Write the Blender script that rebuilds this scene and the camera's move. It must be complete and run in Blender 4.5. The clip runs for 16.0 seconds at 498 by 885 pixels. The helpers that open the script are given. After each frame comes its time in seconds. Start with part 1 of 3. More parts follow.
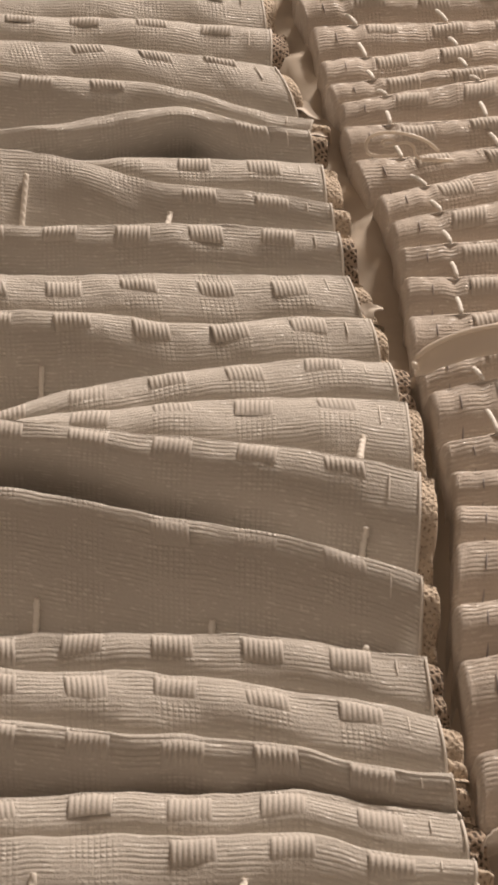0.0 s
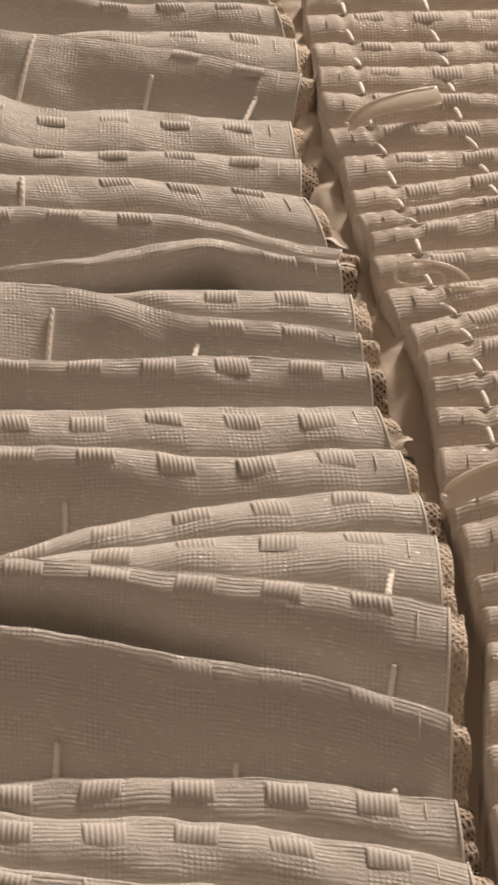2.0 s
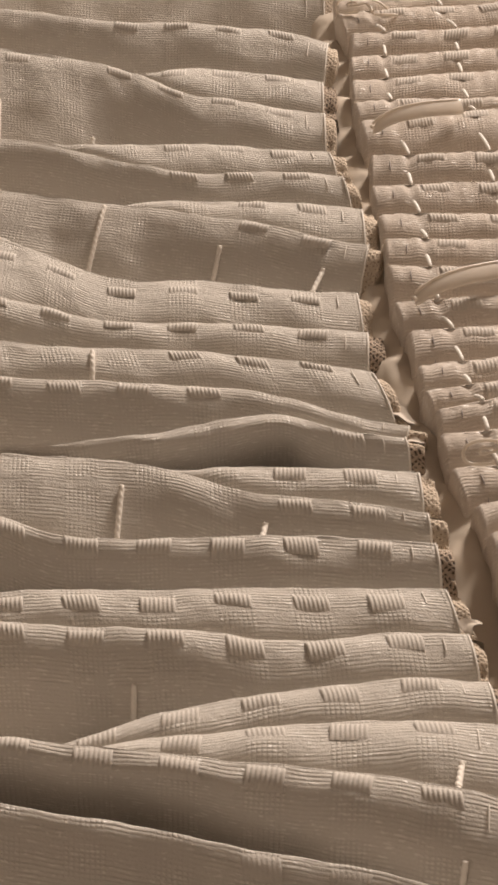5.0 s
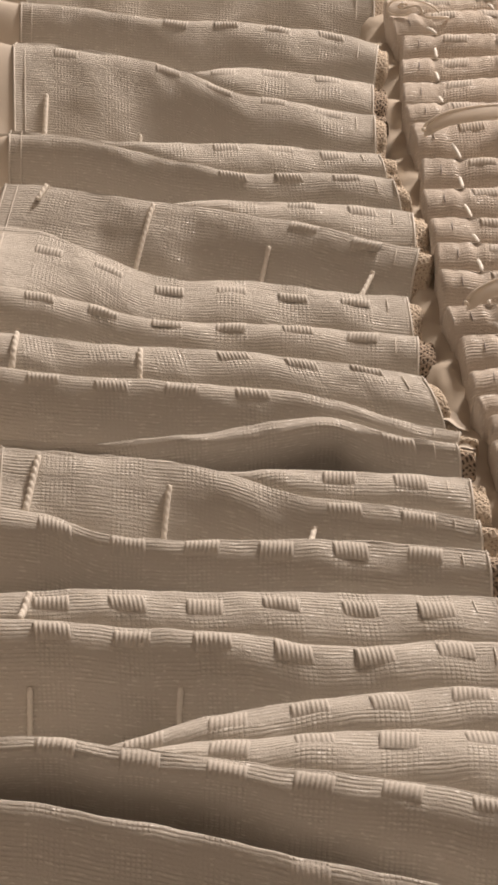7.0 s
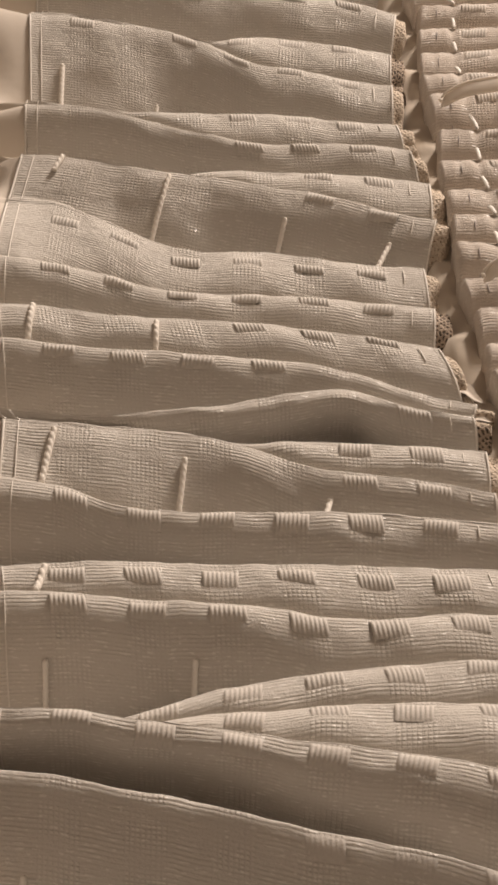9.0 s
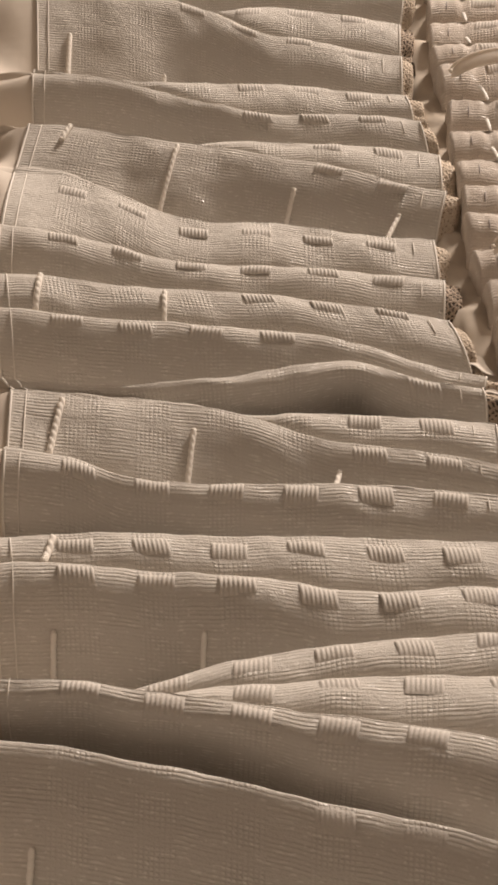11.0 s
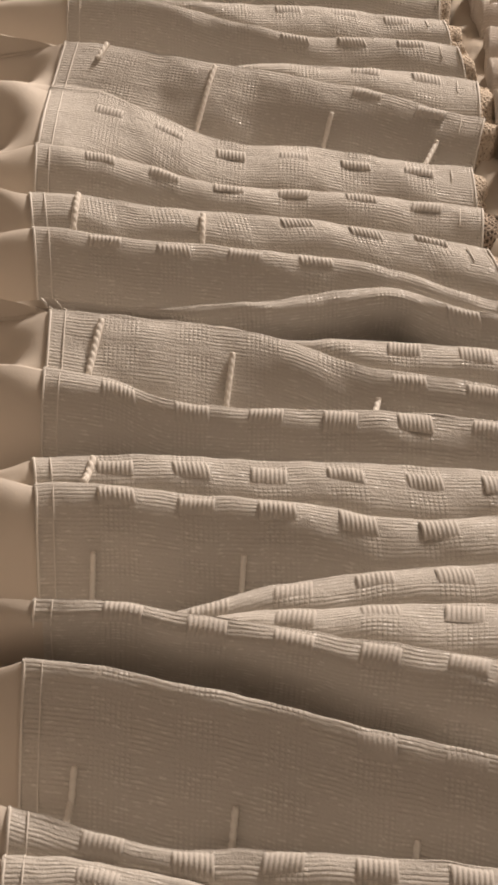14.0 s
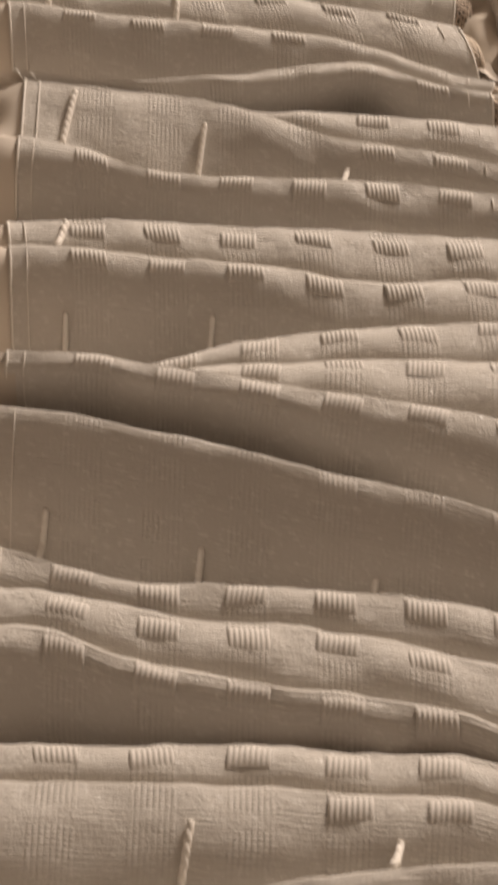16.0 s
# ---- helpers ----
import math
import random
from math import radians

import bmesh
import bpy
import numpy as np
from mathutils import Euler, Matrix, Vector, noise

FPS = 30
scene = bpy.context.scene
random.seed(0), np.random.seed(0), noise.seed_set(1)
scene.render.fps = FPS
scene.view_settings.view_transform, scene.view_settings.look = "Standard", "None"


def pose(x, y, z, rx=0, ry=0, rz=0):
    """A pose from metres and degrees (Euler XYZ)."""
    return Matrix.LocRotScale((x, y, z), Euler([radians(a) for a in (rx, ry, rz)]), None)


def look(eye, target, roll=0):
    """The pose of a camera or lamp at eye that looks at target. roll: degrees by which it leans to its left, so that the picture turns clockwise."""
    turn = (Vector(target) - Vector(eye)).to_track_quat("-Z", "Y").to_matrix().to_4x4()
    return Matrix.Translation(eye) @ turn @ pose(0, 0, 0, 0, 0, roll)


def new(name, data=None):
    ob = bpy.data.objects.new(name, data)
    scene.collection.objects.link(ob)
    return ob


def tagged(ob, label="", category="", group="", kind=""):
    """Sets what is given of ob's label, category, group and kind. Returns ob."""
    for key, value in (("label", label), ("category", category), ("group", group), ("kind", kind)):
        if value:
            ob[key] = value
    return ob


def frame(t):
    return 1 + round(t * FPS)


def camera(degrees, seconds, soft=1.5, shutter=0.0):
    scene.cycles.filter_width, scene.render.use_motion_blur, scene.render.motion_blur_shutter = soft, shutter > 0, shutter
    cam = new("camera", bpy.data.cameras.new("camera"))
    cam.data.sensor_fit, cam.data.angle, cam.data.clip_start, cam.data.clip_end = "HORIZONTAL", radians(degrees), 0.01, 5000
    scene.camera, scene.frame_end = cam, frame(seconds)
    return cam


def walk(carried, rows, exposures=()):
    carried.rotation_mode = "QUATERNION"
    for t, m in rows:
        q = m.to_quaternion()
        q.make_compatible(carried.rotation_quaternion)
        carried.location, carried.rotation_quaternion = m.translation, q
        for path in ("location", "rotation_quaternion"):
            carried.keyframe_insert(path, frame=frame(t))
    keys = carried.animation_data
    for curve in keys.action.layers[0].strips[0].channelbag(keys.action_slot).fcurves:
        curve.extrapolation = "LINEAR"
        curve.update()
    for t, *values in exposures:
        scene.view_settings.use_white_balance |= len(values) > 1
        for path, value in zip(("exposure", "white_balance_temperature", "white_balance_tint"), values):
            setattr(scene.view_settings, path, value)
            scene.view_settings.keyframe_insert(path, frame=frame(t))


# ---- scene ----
cam = camera(14, 16.0, 3.2, 0.5)
walk(cam, [
    (0, pose(-0.02106, -0.42125, 0.36177, 47.807, -2.672, -4.855)),
    (0.5, pose(-0.01805, -0.41373, 0.36044, 48.018, -2.286, -4.550)),
    (1, pose(-0.01396, -0.41420, 0.36042, 48.647, -1.876, -4.274)),
    (1.5, pose(-0.01249, -0.41471, 0.36286, 50.716, -1.562, -4.141)),
    (2, pose(-0.01066, -0.41217, 0.35685, 51.330, -1.050, -3.986)),
    (2.5, pose(-0.01153, -0.41064, 0.35688, 52.019, -0.277, -3.648)),
    (3, pose(-0.01041, -0.40640, 0.35922, 52.157, 0.088, -3.472)),
    (3.5, pose(-0.01039, -0.40558, 0.35983, 52.270, -0.129, -3.354)),
    (4, pose(-0.01018, -0.40547, 0.37277, 53.519, -0.067, -3.112)),
    (6.5, pose(-0.02358, -0.39706, 0.36934, 54.958, -1.214, -1.602)),
    (7, pose(-0.02353, -0.39698, 0.36767, 54.766, -1.136, -1.345)),
    (7.5, pose(-0.02461, -0.39710, 0.36919, 54.503, -1.065, -1.070)),
    (8, pose(-0.02507, -0.39563, 0.36733, 54.214, -1.095, -1.003)),
    (8.5, pose(-0.02477, -0.39627, 0.36743, 54.009, -1.107, -0.938)),
    (9, pose(-0.02381, -0.39593, 0.36822, 53.876, -1.036, -0.898)),
    (11.5, pose(-0.02751, -0.39276, 0.36333, 52.854, -1.208, -0.617)),
    (12, pose(-0.02999, -0.39182, 0.36083, 52.573, -1.455, -0.562)),
    (12.5, pose(-0.02929, -0.39224, 0.36132, 52.367, -1.578, -0.533)),
    (13, pose(-0.03032, -0.39136, 0.36205, 51.858, -1.631, -0.401)),
    (13.5, pose(-0.03205, -0.39031, 0.36300, 51.380, -1.749, -0.263)),
    (14, pose(-0.03860, -0.39347, 0.36627, 50.906, -2.132, -0.106)),
    (14.5, pose(-0.03622, -0.39970, 0.36661, 50.575, -2.285, 0.074)),
    (15, pose(-0.03290, -0.40856, 0.36429, 50.386, -2.304, -0.072)),
    (15.5, pose(-0.03509, -0.41314, 0.35988, 49.113, -2.257, -0.028)),
    (16, pose(-0.03273, -0.41975, 0.35861, 46.505, -2.605, -0.126)),
])

# ---- light: one warm lamp of the room, high and beyond the curtain, and the light that the walls return ----
world = bpy.data.worlds.new("world")
scene.world = world
world.use_nodes = True
world.node_tree.nodes["Background"].inputs[0].default_value = (1.0, 0.84, 0.68, 1)
world.node_tree.nodes["Background"].inputs[1].default_value = 0.05
lamp = new("room_lamp", bpy.data.lights.new("room_lamp", "AREA"))
lamp.data.shape, lamp.data.size, lamp.data.energy, lamp.data.color = "DISK", 0.60, 154.0, (1.0, 0.855, 0.745)
lamp.matrix_world = look((1.25, 2.40, 1.70), (0.0, 0.10, 0.0))
scene.view_settings.exposure = 0.0


# ---- materials ----
class Nodes:
    """A short way to wire a material."""

    def __init__(self, name):
        self.m = bpy.data.materials.new(name)
        self.m.use_nodes = True
        self.t = self.m.node_tree
        self.b = self.t.nodes["Principled BSDF"]

    def n(self, kind, **sets):
        node = self.t.nodes.new(kind)
        for key, value in sets.items():
            if key == "operation":
                node.operation = value
            elif key == "data_type":
                node.data_type = value
        return node

    def link(self, a, b):
        self.t.links.new(a, b)

    def math(self, op, a, b=None, c=None):
        node = self.n("ShaderNodeMath", operation=op)
        for i, v in enumerate((a, b, c)):
            if v is None:
                continue
            if isinstance(v, (int, float)):
                node.inputs[i].default_value = v
            else:
                self.link(v, node.inputs[i])
        return node.outputs[0]

    def mix(self, f, a, b):
        node = self.n("ShaderNodeMix", data_type="RGBA")
        for i, v in ((0, f), (6, a), (7, b)):
            if isinstance(v, (int, float)):
                node.inputs[i].default_value = v
            elif isinstance(v, tuple):
                node.inputs[i].default_value = (*v, 1)
            else:
                self.link(v, node.inputs[i])
        return node.outputs[2]

    def noise(self, vec, scale, detail=3.0, rough=0.55):
        node = self.n("ShaderNodeTexNoise")
        node.inputs["Scale"].default_value, node.inputs["Detail"].default_value, node.inputs["Roughness"].default_value = scale, detail, rough
        self.link(vec, node.inputs["Vector"])
        return node.outputs[0]

    def let_light(self, colour, normal, share):
        """Lets a share of the light pass, as thin cloth and milky plastic do."""
        glow = self.n("ShaderNodeBsdfTranslucent")
        for v, socket in ((colour, glow.inputs["Color"]), (normal, glow.inputs["Normal"])):
            if isinstance(v, tuple):
                socket.default_value = (*v, 1)
            elif v is not None:
                self.link(v, socket)
        both = self.n("ShaderNodeMixShader")
        both.inputs[0].default_value = share
        self.link(self.b.outputs[0], both.inputs[1])
        self.link(glow.outputs[0], both.inputs[2])
        self.link(both.outputs[0], self.t.nodes["Material Output"].inputs["Surface"])

    def bump(self, height, dist, strength=1.0, normal=None):
        node = self.n("ShaderNodeBump")
        node.inputs["Distance"].default_value, node.inputs["Strength"].default_value = dist, strength
        self.link(height, node.inputs["Height"])
        if normal is not None:
            self.link(normal, node.inputs["Normal"])
        return node.outputs[0]


PITCH, FIRST, WIDE = 0.022, 0.0177, 0.0108   # the weave's columns along the tape, in metres


def woven(name, light, dark):
    """Woven tape: fine threads along it, rows of beads across, glinting filaments; highlights and groove shade are
    partly in the colour. UV is in metres.
    """
    k = Nodes(name)
    uv = k.n("ShaderNodeUVMap").outputs[0]
    sep = k.n("ShaderNodeSeparateXYZ")
    k.link(uv, sep.inputs[0])
    u, v = sep.outputs[0], sep.outputs[1]
    wander = k.math("MULTIPLY", k.math("SUBTRACT", k.noise(uv, 55, 2), 0.5), 0.0010)
    v2 = k.math("ADD", v, wander)
    u2 = k.math("ADD", u, k.math("MULTIPLY", k.noise(uv, 260, 2), 0.0011))
    threads = k.math("ABSOLUTE", k.math("SINE", k.math("MULTIPLY", v2, math.pi / 0.00122)))
    place = k.math("FRACT", k.math("DIVIDE", k.math("SUBTRACT", k.math("ADD", u, 1.1), FIRST), PITCH))
    incol = k.math("MULTIPLY", k.math("LESS_THAN", place, WIDE / PITCH), k.math("GREATER_THAN", u, 0.012))
    cross = k.math("ABSOLUTE", k.math("SINE", k.math("MULTIPLY", place, 8 * math.pi * PITCH / WIDE)))
    # beads inside the columns, long dashes of thread between them, worn unevenly
    away = k.n("ShaderNodeCombineXYZ")
    k.link(k.math("MULTIPLY", u2, 0.22), away.inputs[0])
    k.link(v2, away.inputs[1])
    dash = k.math("ADD", 0.2, k.math("MULTIPLY", k.noise(away.outputs[0], 900, 2, 0.6), 1.25))
    bead_in = k.math("ADD", 0.18, k.math("MULTIPLY", k.math("POWER", cross, 0.8), 1.0))
    kind = k.math("ADD", k.math("MULTIPLY", incol, bead_in), k.math("MULTIPLY", k.math("SUBTRACT", 1.0, incol), dash))
    beads = k.math("MULTIPLY", k.math("POWER", threads, 0.75), kind)
    row = k.math("SINE", k.math("MULTIPLY", k.math("ADD", v2, k.math("MULTIPLY", incol, 0.0035)), 2 * math.pi / 0.0125))
    patchy = k.noise(uv, 120, 3, 0.65)
    open_ = k.math("MULTIPLY", k.math("ADD", 0.35, k.math("MULTIPLY", k.math("GREATER_THAN", row, -0.35), 0.65)), k.math("MINIMUM", k.math("MAXIMUM", k.math("SUBTRACT", k.math("MULTIPLY", patchy, 3.2), 0.85), 0.1), 1.0))
    plainw = k.math("ADD", 0.52, k.math("MULTIPLY", threads, 0.08))
    bead = k.math("ADD", k.math("MULTIPLY", open_, beads), k.math("MULTIPLY", k.math("SUBTRACT", 1.0, open_), plainw))
    fine = k.noise(uv, 1500, 3, 0.7)
    slub = k.noise(uv, 420, 3, 0.6)
    streak = k.n("ShaderNodeCombineXYZ")
    k.link(k.math("MULTIPLY", u, 0.10), streak.inputs[0])
    k.link(v2, streak.inputs[1])
    uneven = k.math("ADD", 0.35, k.math("MULTIPLY", k.noise(streak.outputs[0], 700, 2, 0.6), 1.3))
    knots = k.math("ADD", 0.35, k.math("MULTIPLY", k.noise(uv, 950, 2, 0.6), 1.3))
    h = k.math("ADD", k.math("ADD", k.math("MULTIPLY", k.math("MULTIPLY", bead, uneven), knots), k.math("MULTIPLY", fine, 0.75)), k.math("MULTIPLY", slub, 0.75))
    n1 = k.bump(h, 0.00023, 1.0)
    n1 = k.bump(k.noise(uv, 95, 3), 0.0011, 0.5, n1)
    broad = k.noise(uv, 28, 3)
    tone = k.mix(broad, tuple(c * 0.90 for c in light), light)
    tone = k.mix(k.math("MULTIPLY", k.math("SUBTRACT", 1.0, slub), 0.18), tone, dark)
    # shade of the grooves between beads, put into the colour
    groove_shade = k.math("MULTIPLY", k.math("SUBTRACT", 0.6, bead), 0.32)
    tone = k.mix(k.math("MULTIPLY", k.math("MAXIMUM", k.math("SUBTRACT", 0.62, fine), 0.0), 0.8), tone, dark)
    base = k.mix(k.math("MAXIMUM", groove_shade, 0.0), tone, dark)
    # highlight on the bead tops, painted as a lighter colour
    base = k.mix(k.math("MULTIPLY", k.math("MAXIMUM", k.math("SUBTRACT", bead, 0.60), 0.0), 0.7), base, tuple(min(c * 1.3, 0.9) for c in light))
    # glints of filaments, also whitened in the colour: short bright dashes along the threads and a few points
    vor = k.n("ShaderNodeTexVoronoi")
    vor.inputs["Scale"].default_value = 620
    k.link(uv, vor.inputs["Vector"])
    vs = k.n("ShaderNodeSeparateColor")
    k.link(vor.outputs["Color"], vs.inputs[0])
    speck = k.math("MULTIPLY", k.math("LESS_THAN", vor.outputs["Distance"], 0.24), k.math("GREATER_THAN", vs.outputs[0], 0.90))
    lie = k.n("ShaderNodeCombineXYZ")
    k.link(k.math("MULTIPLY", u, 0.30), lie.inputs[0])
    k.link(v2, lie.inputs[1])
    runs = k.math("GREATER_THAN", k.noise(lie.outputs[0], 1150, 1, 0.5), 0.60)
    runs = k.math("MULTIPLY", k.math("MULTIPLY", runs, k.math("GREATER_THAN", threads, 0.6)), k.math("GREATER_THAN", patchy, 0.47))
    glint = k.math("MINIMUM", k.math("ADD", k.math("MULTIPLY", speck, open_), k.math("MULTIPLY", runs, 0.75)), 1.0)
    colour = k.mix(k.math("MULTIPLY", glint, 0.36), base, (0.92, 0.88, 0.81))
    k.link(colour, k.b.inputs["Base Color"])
    k.link(k.math("SUBTRACT", 0.85, k.math("MULTIPLY", glint, 0.58)), k.b.inputs["Roughness"])
    k.link(n1, k.b.inputs["Normal"])
    k.link(k.math("ADD", 0.3, k.math("MULTIPLY", glint, 0.7)), k.b.inputs["Specular IOR Level"])
    k.let_light(colour, n1, 0.14)
    return k.m


def cloth(name, light, scale=1500.0, rough=0.9, waves=0.0):
    """Plain fine cloth, by object space."""
    k = Nodes(name)
    co = k.n("ShaderNodeTexCoord").outputs["Object"]
    fine = k.noise(co, scale, 2, 0.6)
    broad = k.noise(co, 22, 4)
    k.link(k.mix(broad, tuple(c * 0.9 for c in light), light), k.b.inputs["Base Color"])
    n1 = k.bump(fine, 0.0001, 0.5)
    if waves:
        n1 = k.bump(k.noise(co, 34, 3), waves, 0.7, n1)
    k.link(n1, k.b.inputs["Normal"])
    k.b.inputs["Roughness"].default_value = rough
    k.b.inputs["Specular IOR Level"].default_value = 0.25
    return k.m


def braid(name, light, dark, holes):
    """Coarse overlocked edge: crossing loops of yarn with dark gaps between them, fuzzy and uneven."""
    k = Nodes(name)
    uv = k.n("ShaderNodeUVMap").outputs[0]
    sep = k.n("ShaderNodeSeparateXYZ")
    k.link(uv, sep.inputs[0])
    u, v = sep.outputs[0], sep.outputs[1]
    w = k.math("MULTIPLY", k.noise(uv, 260, 3), 0.0065)
    a = k.math("SINE", k.math("MULTIPLY", k.math("ADD", k.math("ADD", v, w), k.math("MULTIPLY", u, 0.8)), 2 * math.pi / 0.0021))
    b = k.math("SINE", k.math("MULTIPLY", k.math("SUBTRACT", k.math("MULTIPLY", u, 1.1), k.math("ADD", v, w)), 2 * math.pi / 0.0024))
    loops = k.math("MAXIMUM", a, b)
    fuzz = k.noise(uv, 1100, 3, 0.65)
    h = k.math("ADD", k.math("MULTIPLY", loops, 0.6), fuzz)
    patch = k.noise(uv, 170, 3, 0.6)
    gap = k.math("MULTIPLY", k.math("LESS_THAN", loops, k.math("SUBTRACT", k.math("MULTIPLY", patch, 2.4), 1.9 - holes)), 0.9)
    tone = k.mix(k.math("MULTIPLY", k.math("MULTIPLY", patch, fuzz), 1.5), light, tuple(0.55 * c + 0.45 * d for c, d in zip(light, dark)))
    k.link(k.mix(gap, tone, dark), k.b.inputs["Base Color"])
    k.link(k.bump(h, 0.0005, 0.8), k.b.inputs["Normal"])
    k.b.inputs["Roughness"].default_value = 0.95
    return k.m


def plain(name, colour, rough=0.7, grain=900.0, depth=0.0002):
    k = Nodes(name)
    co = k.n("ShaderNodeTexCoord").outputs["Object"]
    f = k.noise(co, grain, 3, 0.6)
    k.link(k.mix(f, tuple(c * 0.8 for c in colour), colour), k.b.inputs["Base Color"])
    k.link(k.bump(f, depth, 0.6), k.b.inputs["Normal"])
    k.b.inputs["Roughness"].default_value = rough
    return k.m


def milky(name, colour):
    """Cloudy moulded plastic that lets light through."""
    k = Nodes(name)
    co = k.n("ShaderNodeTexCoord").outputs["Object"]
    tone = k.mix(k.noise(co, 120, 3), tuple(c * 0.88 for c in colour), colour)
    k.link(tone, k.b.inputs["Base Color"])
    k.b.inputs["Roughness"].default_value = 0.32
    k.let_light(tone, None, 0.35)
    return k.m


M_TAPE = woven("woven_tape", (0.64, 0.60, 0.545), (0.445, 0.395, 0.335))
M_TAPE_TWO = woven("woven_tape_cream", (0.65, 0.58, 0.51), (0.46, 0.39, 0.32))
M_RIB = plain("floating_yarn", (0.58, 0.535, 0.48), 0.75, 1400, 0.00025)
M_RIB_TWO = plain("floating_yarn_cream", (0.60, 0.54, 0.475), 0.75, 1400, 0.00025)
M_CORD = plain("cotton_cord", (0.84, 0.78, 0.70), 0.8, 1600, 0.0003)
M_CORD_WHITE = plain("white_cord", (0.90, 0.86, 0.80), 0.8, 1600, 0.0003)
M_STITCH_SHADED_CORD = plain("sewing_thread_shaded_cord", (0.78, 0.73, 0.66), 0.6, 1600, 0.0002)
M_DARK_STITCH = plain("dark_sewing_thread", (0.38, 0.34, 0.32), 0.7, 1600, 0.0002)
M_CLOTH = cloth("curtain_cloth", (0.60, 0.53, 0.45), 1500, 0.65, 0.0012)
M_SHEET = cloth("bed_sheet", (0.52, 0.45, 0.37), 1300, 0.9, 0.004)
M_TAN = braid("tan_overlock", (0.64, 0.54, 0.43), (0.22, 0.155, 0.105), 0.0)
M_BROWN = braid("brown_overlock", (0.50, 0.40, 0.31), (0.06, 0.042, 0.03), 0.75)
M_PLASTIC = milky("milky_plastic", (0.88, 0.81, 0.72))
M_WALL = plain("painted_plaster", (0.39, 0.355, 0.32), 0.9, 40, 0.001)


# ---- mesh helpers ----
def part(name, bm, material, parent=None, label="", smooth=True):
    me = bpy.data.meshes.new(name)
    bm.to_mesh(me)
    bm.free()
    return finish(name, me, material, parent, label, smooth)


def finish(name, me, material, parent=None, label="", smooth=True):
    me.materials.append(material)
    if smooth:
        me.polygons.foreach_set("use_smooth", [True] * len(me.polygons))
    ob = new(name, me)
    ob.parent = parent
    if label:
        ob["label"] = label
    return ob


def grid_mesh(name, pts, uvs=None):
    """A sheet of quads from an array of rows and columns of points, with UV in metres. Rows run towards the viewer."""
    r, c, _ = pts.shape
    i = np.arange(r * c).reshape(r, c)
    faces = np.stack([i[1:, :-1], i[1:, 1:], i[:-1, 1:], i[:-1, :-1]], -1).reshape(-1, 4)
    me = bpy.data.meshes.new(name)
    me.from_pydata(pts.reshape(-1, 3).tolist(), [], faces.tolist())
    if uvs is not None:
        layer = me.uv_layers.new(name="UVMap")
        layer.data.foreach_set("uv", uvs.reshape(-1, 2)[faces.ravel()].astype(np.float32).ravel())
    return me


def tube(name, pts, radius, sides=8, twist=0.0):
    """A round, or twisted two-ply, yarn along points."""
    pts = np.asarray(pts, float)
    way = np.gradient(pts, axis=0)
    way /= np.linalg.norm(way, axis=1)[:, None] + 1e-12
    side = np.cross(way, (0.3, 0.2, 1.0))
    side /= np.linalg.norm(side, axis=1)[:, None] + 1e-12
    up = np.cross(side, way)
    run = np.r_[0, np.cumsum(np.linalg.norm(np.diff(pts, axis=0), axis=1))]
    a = np.linspace(0, 2 * np.pi, sides + 1)
    turn = run[:, None] * twist
    rad = radius * (1 + (0.30 * np.abs(np.cos(a[None] - turn)) - 0.16 if twist else 0 * turn * a[None]))
    taper = np.ones(len(pts))
    taper[[0, -1]], taper[[1, -2]] = 0.02, 0.75
    rad = rad * taper[:, None]
    ring = pts[:, None] + side[:, None] * (np.cos(a)[None] * rad)[..., None] + up[:, None] * (np.sin(a)[None] * rad)[..., None]
    return grid_mesh(name, ring)


CAVES = {13: 1.25, 16: 1.3}   # folds that leave a hollow beneath them


